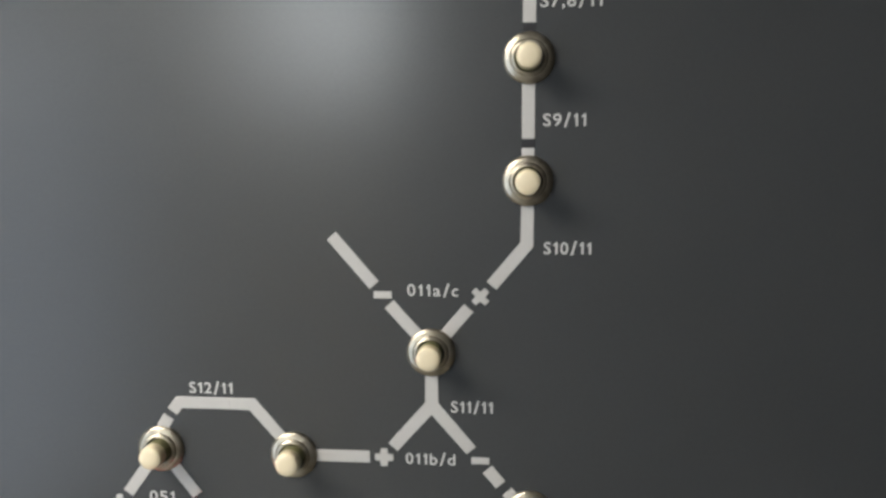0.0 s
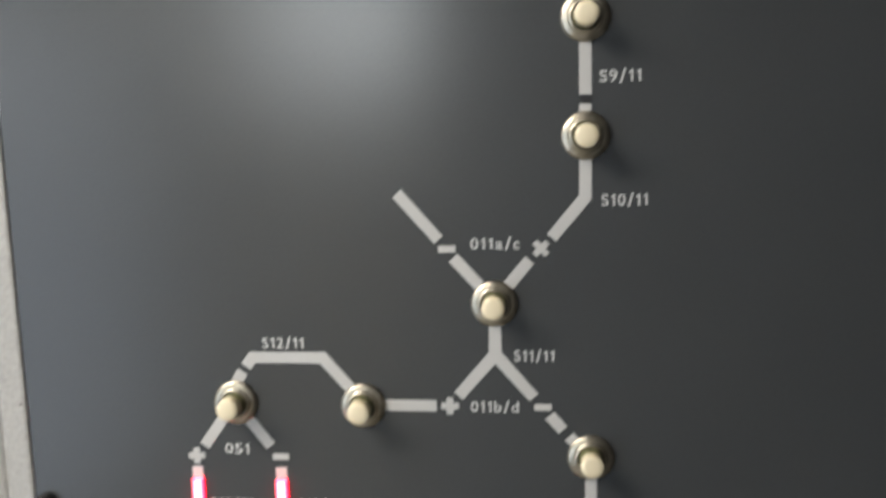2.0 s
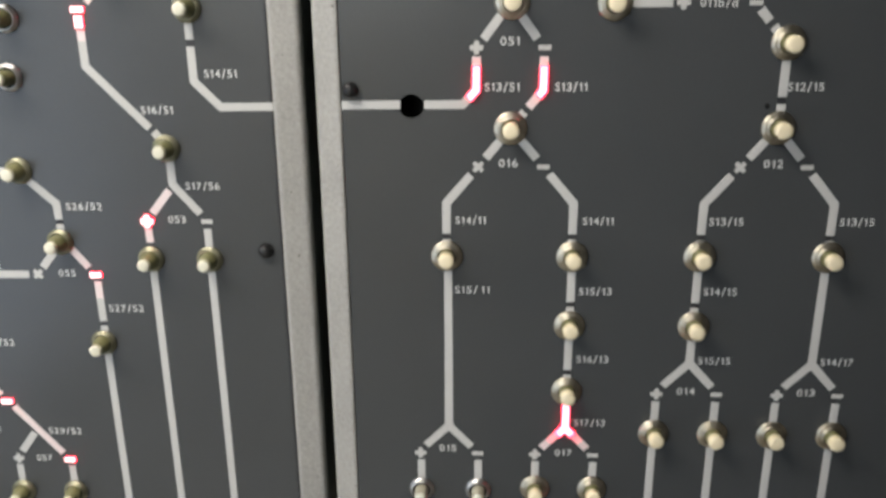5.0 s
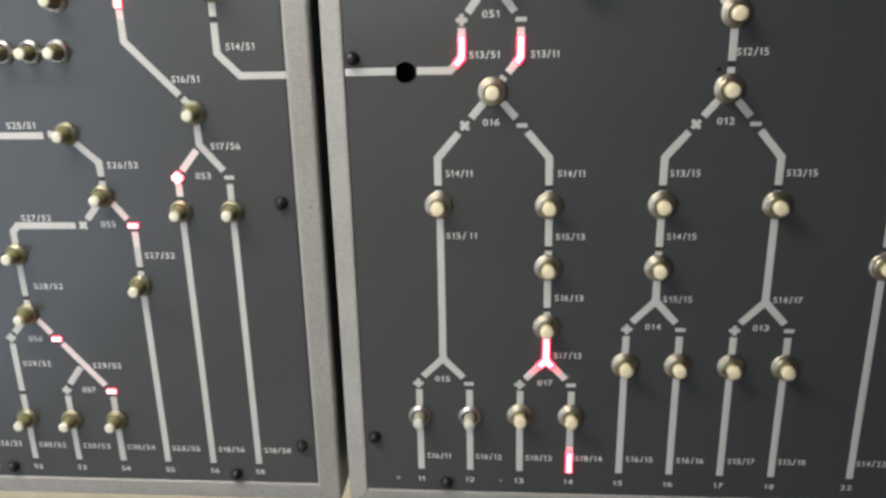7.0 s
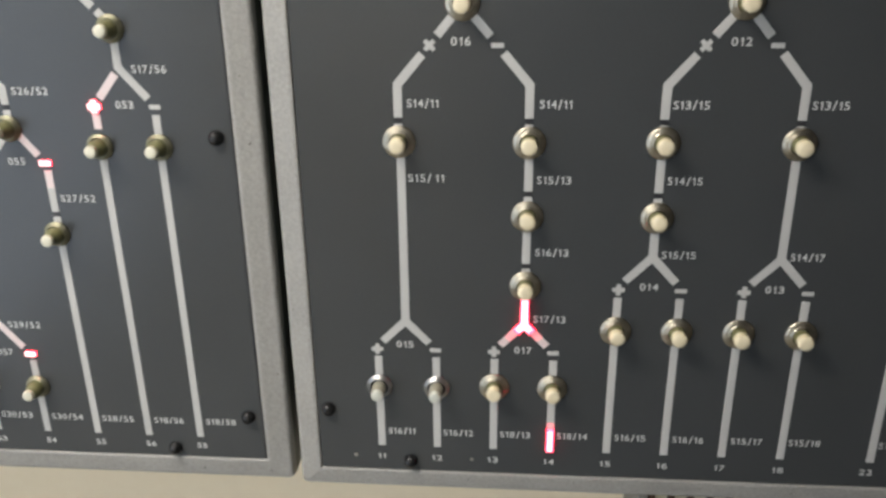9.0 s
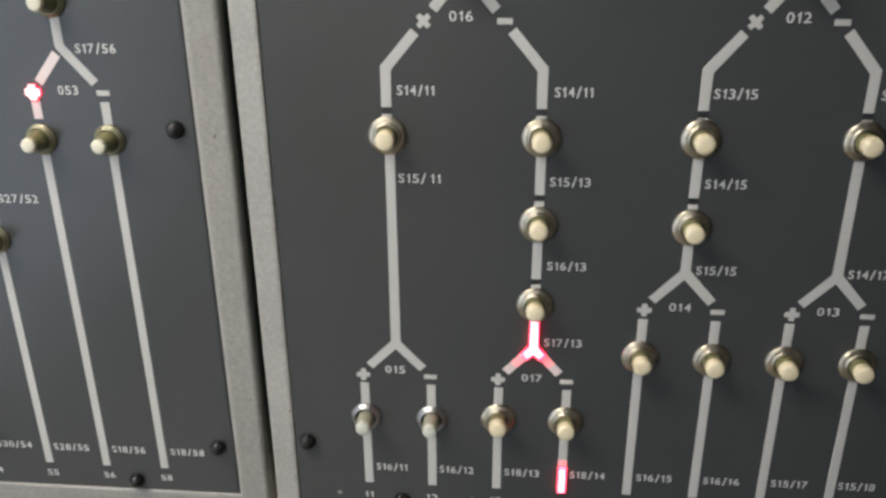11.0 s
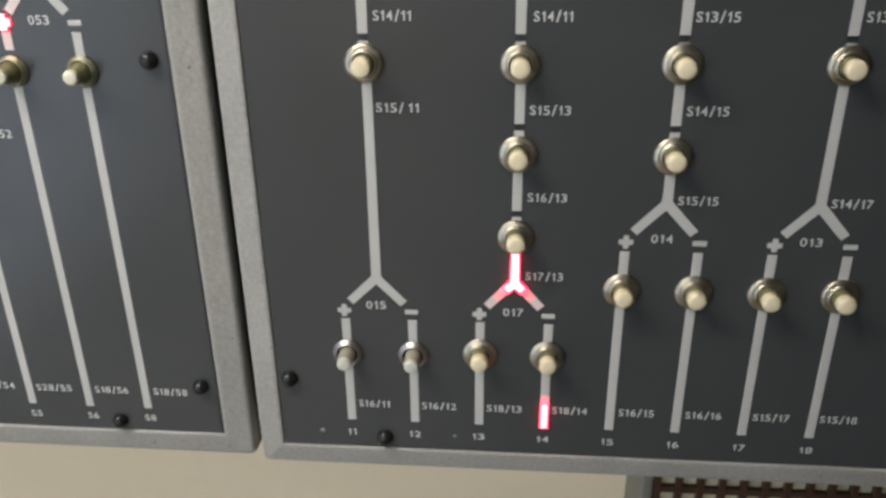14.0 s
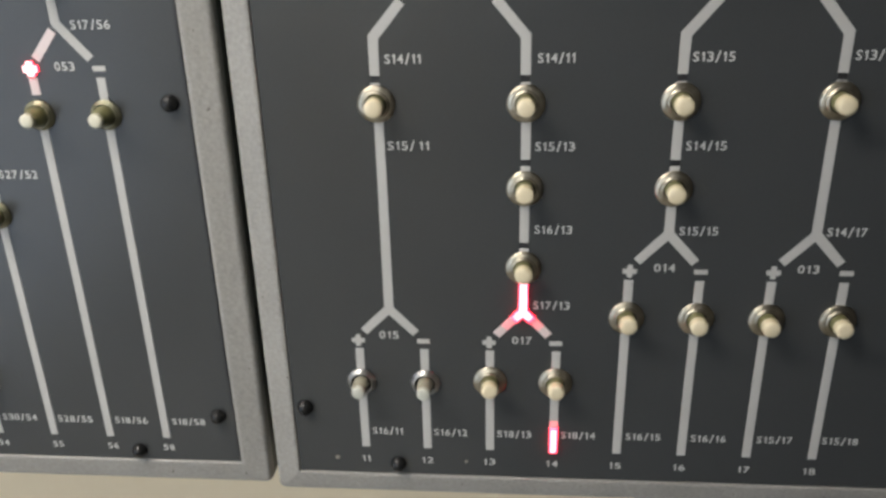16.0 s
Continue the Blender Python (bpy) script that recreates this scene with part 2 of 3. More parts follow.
def text_mesh(words, width, height):
    """Spaced stencil lettering as a thin mesh in the panel's plane, centred, width and capital height in metres."""
    lo, hi = cap_line()
    k = width * 1000 / (sum(CELL.get(c, 2.3) for c in words) - 0.45)
    bm = bmesh.new()

    def add(pts, faces):
        vs = [bm.verts.new((x / 1000, 0, z / 1000)) for x, z in pts]
        for f in faces:
            face = bm.faces.new([vs[i] for i in f])
            face.normal_update()
            if face.normal.y > 0:
                face.normal_flip()

    h, x = height * 1000, -width * 500
    for c in words:
        w = (CELL.get(c, 2.3) - 0.45) * k
        if c == "1":
            m = x + w * 0.66
            add([(m - 0.27, -h / 2), (m + 0.27, -h / 2), (m + 0.27, h / 2), (m - 0.12, h / 2), (m - 0.27, h / 2 - 0.18)], [(0, 1, 2, 3, 4)])
            add([(m - 0.27, h / 2 - 0.20), (m - 0.27, h / 2 - 0.80), (m - 0.80, h / 2 - 1.12), (m - 0.80, h / 2 - 0.68)], [(0, 1, 2, 3)])
        elif c == "/":
            add([(x + 0.05 * w, -h * 0.60), (x + 0.05 * w + 0.55, -h * 0.60), (x + w, h * 0.60), (x + w - 0.55, h * 0.60)], [(0, 1, 2, 3)])
        elif c != " ":
            pts, faces = glyph(c)
            x0, x1 = min(p[0] for p in pts), max(p[0] for p in pts)
            add([(x + (px - x0) / (x1 - x0) * w, ((py - lo) / (hi - lo) - 0.5) * h) for px, py in pts], faces)
        x += CELL.get(c, 2.3) * k
    return bm


# ---- the room ----
ROOM_X0, ROOM_X1, ROOM_Y0, ROOM_Y1, ROOM_H = -1.5, 4.0, -3.5, 0.100, 2.45


def wall_with_openings(name, y0, y1, spans, oz0, oz1, mat, label):
    """A wall along x with openings over spans of x, all from oz0 to oz1."""
    bm = bmesh.new()
    x = ROOM_X0 - 0.2
    for a, b in spans:
        box(bm, x, a, y0, y1, 0, ROOM_H)
        box(bm, a, b, y0, y1, 0, oz0)
        box(bm, a, b, y0, y1, oz1, ROOM_H)
        x = b
    box(bm, x, ROOM_X1 + 0.2, y0, y1, 0, ROOM_H)
    return tagged(part(name, bm, mat), label, "wall", kind="structure")


tagged(part("floor", a_box(ROOM_X0 - 0.2, ROOM_X1 + 0.2, ROOM_Y0 - 0.2, ROOM_Y1 + 0.2, -0.1, 0), FLOORING), "beige linoleum floor of the control room", "floor", kind="structure")
tagged(part("ceiling", a_box(ROOM_X0 - 0.2, ROOM_X1 + 0.2, ROOM_Y0 - 0.2, ROOM_Y1 + 0.2, ROOM_H, ROOM_H + 0.1), GREYPAINT), "plain grey painted ceiling", "ceiling", kind="structure")
wall_with_openings("wall_north", ROOM_Y1, ROOM_Y1 + 0.2, [(-1.25, 0.10)], 1.47, 2.05, WALLPAINT, "cream painted wall behind the panels, with a window")
wall_with_openings("wall_south", ROOM_Y0 - 0.2, ROOM_Y0, [(-1.12, -0.26)], 1.76, 2.40, WALLPAINT, "cream painted wall with a window")
tagged(part("wall_east", a_box(ROOM_X1, ROOM_X1 + 0.2, ROOM_Y0, ROOM_Y1, 0, ROOM_H), DARKPAINT), "plain dark painted wall", "wall", kind="structure")
# Unseen wall added where the viewer stands: dark in the plate's reflection, blocks light.
tagged(part("viewer_blocker", a_box(-0.065, ROOM_X1, -0.66, -0.56, 0, ROOM_H, bevel=0.004), DARKPAINT), "unseen dark grey wall added in place of the viewer to block light", "wall", kind="structure")
bm = bmesh.new()
for y0, y1, z0, z1 in ((ROOM_Y0, -3.0, 0, ROOM_H), (-0.5, ROOM_Y1, 0, ROOM_H), (-3.0, -0.5, 0, 0.25), (-3.0, -0.5, 2.0, ROOM_H)):
    box(bm, ROOM_X0 - 0.2, ROOM_X0, y0, y1, z0, z1)
tagged(part("wall_west", bm, WHITEPAINT), "plain white painted wall with a wide window", "wall", kind="structure")
side = thing("window_3", "wide white painted window, daylight outside", "window", kind="structure")
for y0, y1, z0, z1 in ((-3.0, -2.95, 0.25, 2.0), (-0.55, -0.5, 0.25, 2.0), (-2.95, -0.55, 0.25, 0.30), (-2.95, -0.55, 1.95, 2.0), (-1.775, -1.725, 0.30, 1.95)):
    part("window_frame", a_box(ROOM_X0 - 0.17, ROOM_X0 - 0.11, y0, y1, z0, z1, bevel=0.004), FRAMEWHITE, side)
for y0, y1 in ((-2.95, -1.775), (-1.725, -0.55)):
    part("pane", a_box(ROOM_X0 - 0.142, ROOM_X0 - 0.138, y0, y1, 0.30, 1.95), PANE, side).visible_shadow = False


def window(name, x0, x1, y, z0, z1, panes, label):
    w = thing(name, label, "window", kind="structure")
    for x, X in ((x0, x0 + 0.05), (x1 - 0.05, x1)):
        part("window_frame", a_box(x, X, y - 0.03, y + 0.03, z0, z1, bevel=0.004), FRAMEWHITE, w)
    for z, Z in ((z0, z0 + 0.05), (z1 - 0.05, z1)):
        part("window_frame", a_box(x0 + 0.05, x1 - 0.05, y - 0.03, y + 0.03, z, Z, bevel=0.004), FRAMEWHITE, w)
    step = (x1 - x0 - 0.1) / panes
    for i in range(panes):
        a = x0 + 0.05 + i * step
        p = part("pane", a_box(a + 0.012, a + step - 0.012, y - 0.002, y + 0.002, z0 + 0.05, z1 - 0.05), PANE, w)
        p.visible_shadow = False
        if i:
            part("mullion", a_box(a - 0.012, a + 0.012, y - 0.02, y + 0.02, z0 + 0.05, z1 - 0.05, bevel=0.003), FRAMEWHITE, w)


window("window_1", -1.25, 0.10, ROOM_Y1 + 0.14, 1.47, 2.05, 2, "white painted window, bright daylight outside")
window("window_2", -1.12, -0.26, ROOM_Y0 - 0.14, 1.76, 2.40, 1, "white painted window, bright daylight outside")
tagged(part("ground", a_box(-400, 400, -400, 400, -3.2, -3.0), worn("outdoor_ground", (0.14, 0.14, 0.12), (0.2, 0.2, 0.18), 0.8, 0.9, 2, 0.1)), "pale ground outside the windows", "ground", kind="structure")

DISTANCE = lit("bright_overcast_distance", (0.95, 0.96, 1.0), 3.2, (0.8, 0.8, 0.8))
tagged(part("backdrop", a_box(-7, 6, 3.0, 3.05, -2.9, 7), DISTANCE), "white overcast distance outside the window", "sky", kind="structure")

fitting = thing("hanging_light", "unseen white hanging lamp fitting with lit tubes, added for light from the upper left", "lamp", at=(-0.47, -0.31, ROOM_H))
part("housing", a_box(-0.33, 0.33, -0.10, 0.10, -0.503, -0.468, bevel=0.006), FRAMEWHITE, fitting)
for dx in (-0.2, 0.2):
    part("hanger_rod", tube_along([(dx, 0, -0.470), (dx, 0, -0.2), (dx, 0, -0.0005)], 0.005, 10, 2), FRAMEWHITE, fitting, smooth=True)
for dy in (-0.045, 0.045):
    bm = tube_along([(-0.30, dy, -0.521), (0, dy, -0.521), (0.30, dy, -0.521)], 0.013, 12, 2)
    part("lamp_tube", bm, TUBE, fitting, smooth=True)

# ---- the two panels ----
BAR, PROUD = 3.3, 0.00018


class Panel:
    """A box with a frame, a dark plate and its diagram; all places in mm, plate front at y."""

    def __init__(self, label, y, x0, x1, z0, z1, widths, hole=None):
        self.y = y
        self.root = thing("control_panel", label, "panel", group="wall panels")
        self.plate(x0, x1, z0, z1, hole)
        self.surround(x0, x1, z0, z1, widths)

    def plate(self, x0, x1, z0, z1, hole):
        bm = bmesh.new()
        g = 0.0004
        loop = [(x0 + g, z0 + g), (x1 - g, z0 + g), (x1 - g, z1 - g), (x0 + g, z1 - g)]
        vs = [bm.verts.new((x, self.y, z)) for x, z in loop]
        es = [bm.edges.new((vs[i], vs[(i + 1) % 4])) for i in range(4)]
        if hole:
            hx, hz, r = hole
            hv = [bm.verts.new((hx + r * math.cos(a * math.pi / 20), self.y, hz + r * math.sin(a * math.pi / 20))) for a in range(40)]
            es += [bm.edges.new((hv[i], hv[(i + 1) % 40])) for i in range(40)]
        bmesh.ops.triangle_fill(bm, edges=es, use_beauty=True)
        geom = bmesh.ops.extrude_face_region(bm, geom=bm.faces[:])
        bmesh.ops.translate(bm, vec=(0, 0.003, 0), verts=[v for v in geom["geom"] if isinstance(v, bmesh.types.BMVert)])
        part("face_plate", bm, PLATE, self.root, "dark grey satin painted face plate")
        # black sheet in place of the unlit box interior
        part("dark_interior_sheet", a_box(x0 + 0.002, x1 - 0.002, self.y + 0.03, self.y + 0.032, z0 + 0.002, z1 - 0.002), DARK, self.root)

    def surround(self, x0, x1, z0, z1, widths):
        """Rolled frame front and box sides, swept round the plate."""
        y = self.y
        front = [(0, 0.0022), (0, -0.0002), (0.05, -0.00045), (0.13, -0.0005), (0.50, 0.0001), (0.82, 0.0006), (0.90, 0.0009), (0.95, 0.0014), (0.985, 0.0023), (1.0, 0.0036), (1.0, 0.0055)]
        self.sweep("frame", front, x0, x1, z0, z1, widths, HAMMER, "light grey hammered paint frame", False)
        self.sweep("box_body", [(1.0, 0.0055), (1.0, ROOM_Y1 - 0.0005 - y)], x0, x1, z0, z1, widths, BOXSIDE, "grey green box sides, darkened for the shade between the boxes", True)

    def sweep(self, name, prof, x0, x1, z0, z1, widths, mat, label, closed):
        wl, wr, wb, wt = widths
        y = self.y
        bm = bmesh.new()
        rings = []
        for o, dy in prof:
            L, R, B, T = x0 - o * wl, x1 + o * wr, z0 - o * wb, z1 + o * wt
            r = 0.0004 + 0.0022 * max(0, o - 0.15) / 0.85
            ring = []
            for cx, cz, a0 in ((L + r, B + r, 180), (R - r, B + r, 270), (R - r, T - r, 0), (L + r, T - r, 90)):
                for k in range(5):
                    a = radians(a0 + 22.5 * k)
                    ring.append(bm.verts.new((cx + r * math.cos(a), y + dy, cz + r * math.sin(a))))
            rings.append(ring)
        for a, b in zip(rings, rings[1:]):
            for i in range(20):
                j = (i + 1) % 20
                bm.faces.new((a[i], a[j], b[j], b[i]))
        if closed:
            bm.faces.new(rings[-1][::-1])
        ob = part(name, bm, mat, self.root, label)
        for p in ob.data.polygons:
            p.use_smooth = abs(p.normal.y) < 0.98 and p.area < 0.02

    def piece(self, name, outline, mat=None, label="", proud=PROUD, parent=None, thick=None):
        mm = [(x / 1000, z / 1000) for x, z in outline]
        return part(name, slab(mm, self.y - proud, self.y + 0.001 if thick is None else self.y - proud + thick), mat or INLAY, parent or self.root, label)

    def bar(self, *points, mat=None):
        return self.piece("track_bar", strip(points, BAR), mat)

    def fork(self, centre, *ends, mat=None):
        return self.piece("track_bar", star(centre, ends, BAR), mat)

    def glow(self, side, face, mat, label="glowing red lamp window"):
        lens = self.piece("lamp_window", side, LITRED, label, proud=0.0009)
        self.piece("lens_face", face, mat, proud=0.00112, parent=lens, thick=0.0002)
        return lens

    def slot(self, x, z, h=1.9):
        w = BAR / 2
        return self.piece("joint_slot", [(x - w, z - h / 2), (x + w, z - h / 2), (x + w, z + h / 2), (x - w, z + h / 2)], SLOT, proud=0.00005)

    def plus(self, x, z, turn=0, mat=None):
        if mat:
            return self.glow(cross((x, z), 5.2, 2.3, turn), cross((x, z), 5.3, 2.4, turn), mat, "glowing plus lamp window")
        return self.piece("plus_mark", cross((x, z), 5.0, 1.65 if turn else 1.85, turn))

    def minus(self, x, z, mat=None):
        def dash(a, b):
            return [(x - a, z - b), (x + a, z - b), (x + a, z + b), (x - a, z + b)]
        if mat:
            return self.glow(dash(2.45, 1.1), dash(2.5, 1.15), mat, "glowing minus lamp window")
        return self.piece("minus_mark", dash(2.4, 0.95))

    def lamp(self, *points, mat=None):
        p = [Vector(q) for q in points]
        p[0] += (p[1] - p[0]).normalized() * 0.35
        p[-1] += (p[-2] - p[-1]).normalized() * 0.35
        inner = [tuple(q) for q in p]
        lens = self.glow(strip(points, BAR - 0.15), strip(points, BAR), mat or LIT)
        if mat is None:
            self.piece("lens_core", strip(inner, BAR - 1.2), LITHOT, proud=0.00118, parent=lens, thick=0.00005)

    def words(self, s, x, z, width=None, height=3.1):
        wide = {"1": 1.35, "S": 2.3, "/": 1.9}
        w = width or {2: 4.9, 3: 7.4}.get(len(s)) or 1.6 + sum(wide.get(c, 2.4) for c in s)
        ob = part("lettering", text_mesh(s, w / 1000, height / 1000), INK, self.root)
        ob.location = (x / 1000, self.y - 0.00015, z / 1000)

    def screw(self, x, z):
        bm = lathe([(3.3, 0), (3.3, 0.5), (3.1, 1.6), (2.5, 2.7), (1.6, 3.4), (0.7, 3.6), (0, 3.65)], 24)
        bmesh.ops.translate(bm, vec=(x / 1000, self.y - 0.0001, z / 1000), verts=bm.verts)
        part("screw", bm, BLACK, self.root, "black domed screw head", smooth=True)

    def pit(self, x, z, r, mat):
        bm = lathe([(r, -0.2), (r, 0.12), (r * 0.7, 0.16), (0, 0.18)], 14)
        bmesh.ops.translate(bm, vec=(x / 1000, self.y, z / 1000), verts=bm.verts)
        part("plate_dot", bm, mat, self.root, smooth=True)


# right-hand panel: tracks 11 to 22
R = Panel("dark grey track diagram panel in a light grey hammered frame", 0.0, -0.1076, 0.360, 1.1928, 1.760, (0.0101, 0.0096, 0.0101, 0.010), hole=(-0.0806, 1.4068, 0.0047))
bar, fork, plus, minus, lamp, words = R.bar, R.fork, R.plus, R.minus, R.lamp, R.words
# head of the tree
bar((57.3, 1650), (57.3, 1558.2))
bar((57.3, 1555.4), (57.3, 1550))
bar((57.3, 1549), (57.3, 1529.6))
bar((57.3, 1527.3), (57.3, 1520))
bar((57.3, 1518), (57.3, 1502.6), (48.2, 1491.8))
plus(45.3, 1488.9, 45)
bar((42.3, 1485.8), (33.5, 1475.3))
bar((6.2, 1504.6), (17.4, 1491.6))
minus(19.6, 1489.0)
bar((21.3, 1486.6), (31.5, 1475.3))
fork((32.4, 1459.4), (32.4, 1473.6), (21.9, 1447.3), (43.0, 1447.0))
plus(19.4, 1444.4)
bar((15.6, 1444.4), (-3, 1444.4))
minus(45.4, 1444.2)
bar((47.3, 1441.9), (50.9, 1437.7))
bar((52.6, 1435.8), (57, 1431))
bar((-6.5, 1446.5), (-16.6, 1458.3), (-22.9, 1458.3))
bar((-22.9, 1458.3), (-36.8, 1458.3))
bar((-36.8, 1458.3), (-37.2, 1458.3), (-39.3, 1455.6))
bar((-40.4, 1454.2), (-42.0, 1451.6), (-42.0, 1447))
# switch 51
bar((-45.2, 1442.5), (-53.2, 1431.6))
plus(-55.8, 1428.6)
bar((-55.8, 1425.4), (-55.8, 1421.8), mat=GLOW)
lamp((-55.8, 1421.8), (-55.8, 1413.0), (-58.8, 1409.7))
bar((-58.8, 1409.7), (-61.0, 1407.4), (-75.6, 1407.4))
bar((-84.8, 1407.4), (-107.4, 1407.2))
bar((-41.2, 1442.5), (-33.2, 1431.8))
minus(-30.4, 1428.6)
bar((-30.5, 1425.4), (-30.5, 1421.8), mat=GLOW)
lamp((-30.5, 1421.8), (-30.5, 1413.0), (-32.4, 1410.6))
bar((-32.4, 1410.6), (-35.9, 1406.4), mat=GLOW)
bar((-37.4, 1404.6), (-40.2, 1401.4))
# switches 16 and 12, alike
for x in (-42.4, 58.4):
    bar((x - 2, 1396), (x - 9.6, 1386.8))
    plus(x - 12.5, 1383.3, 45)
    bar((x - 15.3, 1380.0), (x - 25.0, 1368.7), (x - 25.0, 1356.0))
    bar((x - 25.0, 1353.7), (x - 25.0, 1348))
    bar((x + 2, 1396), (x + 10.2, 1386.6))
    minus(x + 12.8, 1383.3)
    bar((x + 15.2, 1380.4), (x + 25.2, 1368.7), (x + 25.2, 1356.0))
    bar((x + 25.2, 1353.7), (x + 25.2, 1348))
# tracks 11 and 12
fork((-66.8, 1269.0), (-66.8, 1347), (-76.8, 1259.0), (-57.0, 1258.6))
# tracks 13 and 14
bar((-16.8, 1346), (-16.8, 1327.0))
bar((-16.8, 1324.8), (-16.8, 1319))
bar((-16.8, 1314), (-16.8, 1296.2))
bar((-16.8, 1294.0), (-16.8, 1289))
lens = R.glow(star((-16.8, 1269.0), [(-16.8, 1284), (-20.3, 1265.2), (-13.3, 1265.2)], BAR - 0.15), star((-16.8, 1269.0), [(-16.8, 1284), (-20.3, 1265.2), (-13.3, 1265.2)], BAR), LIT)
R.piece("lens_core", star((-16.8, 1269.0), [(-16.8, 1283.6), (-19.6, 1266.0), (-14.0, 1266.0)], BAR - 0.9), LITHOT, proud=0.00118, parent=lens, thick=0.00005)
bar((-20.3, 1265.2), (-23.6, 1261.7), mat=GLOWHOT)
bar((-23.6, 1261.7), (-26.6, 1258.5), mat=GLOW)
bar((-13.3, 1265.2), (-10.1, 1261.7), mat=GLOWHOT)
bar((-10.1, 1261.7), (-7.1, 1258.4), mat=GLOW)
for x, z in ((-66.8, 1255.2), (-16.8, 1255.2), (33.6, 1285.5), (83.7, 1285.5)):
    plus(x - 12.5, z)
    minus(x + 12.5, z)
for k in (11, 12, 13):
    x = 21 + (k - 15) * 25
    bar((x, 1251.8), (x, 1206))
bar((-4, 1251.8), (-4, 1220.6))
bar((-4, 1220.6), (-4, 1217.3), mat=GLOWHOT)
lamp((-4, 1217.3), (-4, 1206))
# tracks 15 to 18
bar((58.6, 1428), (58.6, 1410.2))
bar((58.6, 1407.6), (58.6, 1402))
bar((33.6, 1346), (33.6, 1327.0))
bar((33.6, 1324.8), (33.6, 1319))
fork((33.6, 1300.2), (33.6, 1316), (23.4, 1289.3), (43.8, 1289.0))
fork((83.7, 1300.2), (83.7, 1346), (73.5, 1289.3), (93.8, 1289.0))
for k in (15, 16, 17, 18):
    x = 21 + (k - 15) * 25
    bar((x, 1282.0), (x, 1206))
bar((134, 1372), (134, 1327.2))
bar((134, 1324.9), (134, 1206))
for s, x, z in (("S9/11", 66.4, 1534.3), ("S10/11", 67.6, 1501.8), ("011a/c", 32.8, 1490.4), ("S11/11", 43.2, 1459.0), ("S12/11", -28.0, 1462.6),
                ("011b/d", 32.0, 1444.3), ("051", -43.3, 1431.0), ("S13/51", -46.0, 1414.1), ("S13/11", -20.0, 1414.1), ("016", -43.2, 1384.8),
                ("S14/11", -57.7, 1361.6), ("S14/11", -7.2, 1361.5), ("S12/15", 66.9, 1414.0), ("012", 58.3, 1384.7),
                ("S13/15", 42.8, 1361.5), ("S13/15", 93.2, 1361.6), ("S14/15", 43.3, 1332.0), ("S15/13", -6.9, 1331.7), ("S16/13", -6.6, 1301.3),
                ("S17/13", -6.4, 1271.3), ("017", -17.0, 1256.4), ("015", -67.3, 1257.8), ("S15/15", 43.8, 1301.2), ("014", 33.2, 1287.0),
                ("S14/17", 93.8, 1301.2), ("013", 83.0, 1287.0), ("S16/11", -69.8, 1213.6), ("S16/12", -44.6, 1213.6), ("S18/13", -19.4, 1213.6),
                ("S18/14", 5.6, 1213.8), ("S16/15", 30.8, 1214.0), ("S16/16", 55.8, 1214.0), ("S15/17", 80.8, 1214.2), ("S15/18", 105.2, 1214.4),
                ("S14/22", 143.4, 1214.4)):
    words(s, x, z + (0.3 if z < 1216 else 0))
words("S7,8/11", 67.6, 1563.4, 15.4)
words("S15/ 11", -56.9, 1332.0, 14.4)
for k in (11, 12, 13, 14, 15, 16, 17, 18):
    words(str(k), 21 + (k - 15) * 25 - 0.3, 1200.2, 3.7 if k == 11 else 4.9, 2.9)
words("22", 133.2, 1200.8, 5.6, 2.9)
for x, z in ((-103.8, 1413.0), (-102.6, 1224.4), (-66.2, 1198.3)):
    R.screw(x, z)
for x, z in ((57.3, 1556.8), (57.3, 1528.45), (-67.4, 1354.85), (-17.2, 1354.85), (33.4, 1354.85), (83.6, 1354.85), (-16.8, 1325.9), (-16.8, 1295.1),
             (33.6, 1325.9), (58.6, 1408.9), (134, 1326.05)):
    R.slot(x, z)
R.pit(53.4, 1406.8, 1.0, BLACK)
R.pit(-91.2, 1200.3, 1.0, DUCT)
R.pit(-38.5, 1200.0, 0.7, DUCT)

# left-hand panel: tracks 51 to 58
L = Panel("smaller dark grey track diagram panel in a light grey hammered frame", 0.012, -0.560, -0.1368, 1.1868, 1.4988, (0.0122, 0.0122, 0.0114, 0.0104))
bar, fork, plus, minus, lamp, words = L.bar, L.fork, L.plus, L.minus, L.lamp, L.words
bar((-230.0, 1467.3), (-214.5, 1467.3), mat=GLOW)
bar((-235.0, 1467.3), (-232.0, 1467.3))
plus(-211.1, 1467.3, 0, mat=LITWHITE)
bar((-208.9, 1464.9), (-200.1, 1456.3), mat=GLOW)
bar((-195.5, 1455.1), (-189.7, 1455.1))
bar((-187.1, 1455.1), (-178.7, 1455.1), (-169.5, 1443.7))
bar((-168.1, 1440.7), (-168.1, 1431.1))
bar((-168.1, 1428.5), (-168.1, 1414.9), (-158.1, 1404.7), (-137.0, 1404.9))
bar((-199.5, 1453.7), (-207.7, 1445.5), mat=GLOW)
minus(-211.1, 1442.7, mat=LITWHITE)
lamp((-211.1, 1440.3), (-211.1, 1435.7), mat=LITWHITE)
bar((-211.1, 1435.1), (-211.1, 1430.7), mat=GLOW)
bar((-211.1, 1430.7), (-211.1, 1420.9), (-188.1, 1396.3))
bar((-186.7, 1394.8), (-183.5, 1391.2))
bar((-181.3, 1386.7), (-181.3, 1372.9), (-170.8, 1360.3))
bar((-182.9, 1370.3), (-191.2, 1360.3), mat=GLOW)
plus(-193.6, 1357.1, 0, mat=LITWHITE)
minus(-168.4, 1356.9)
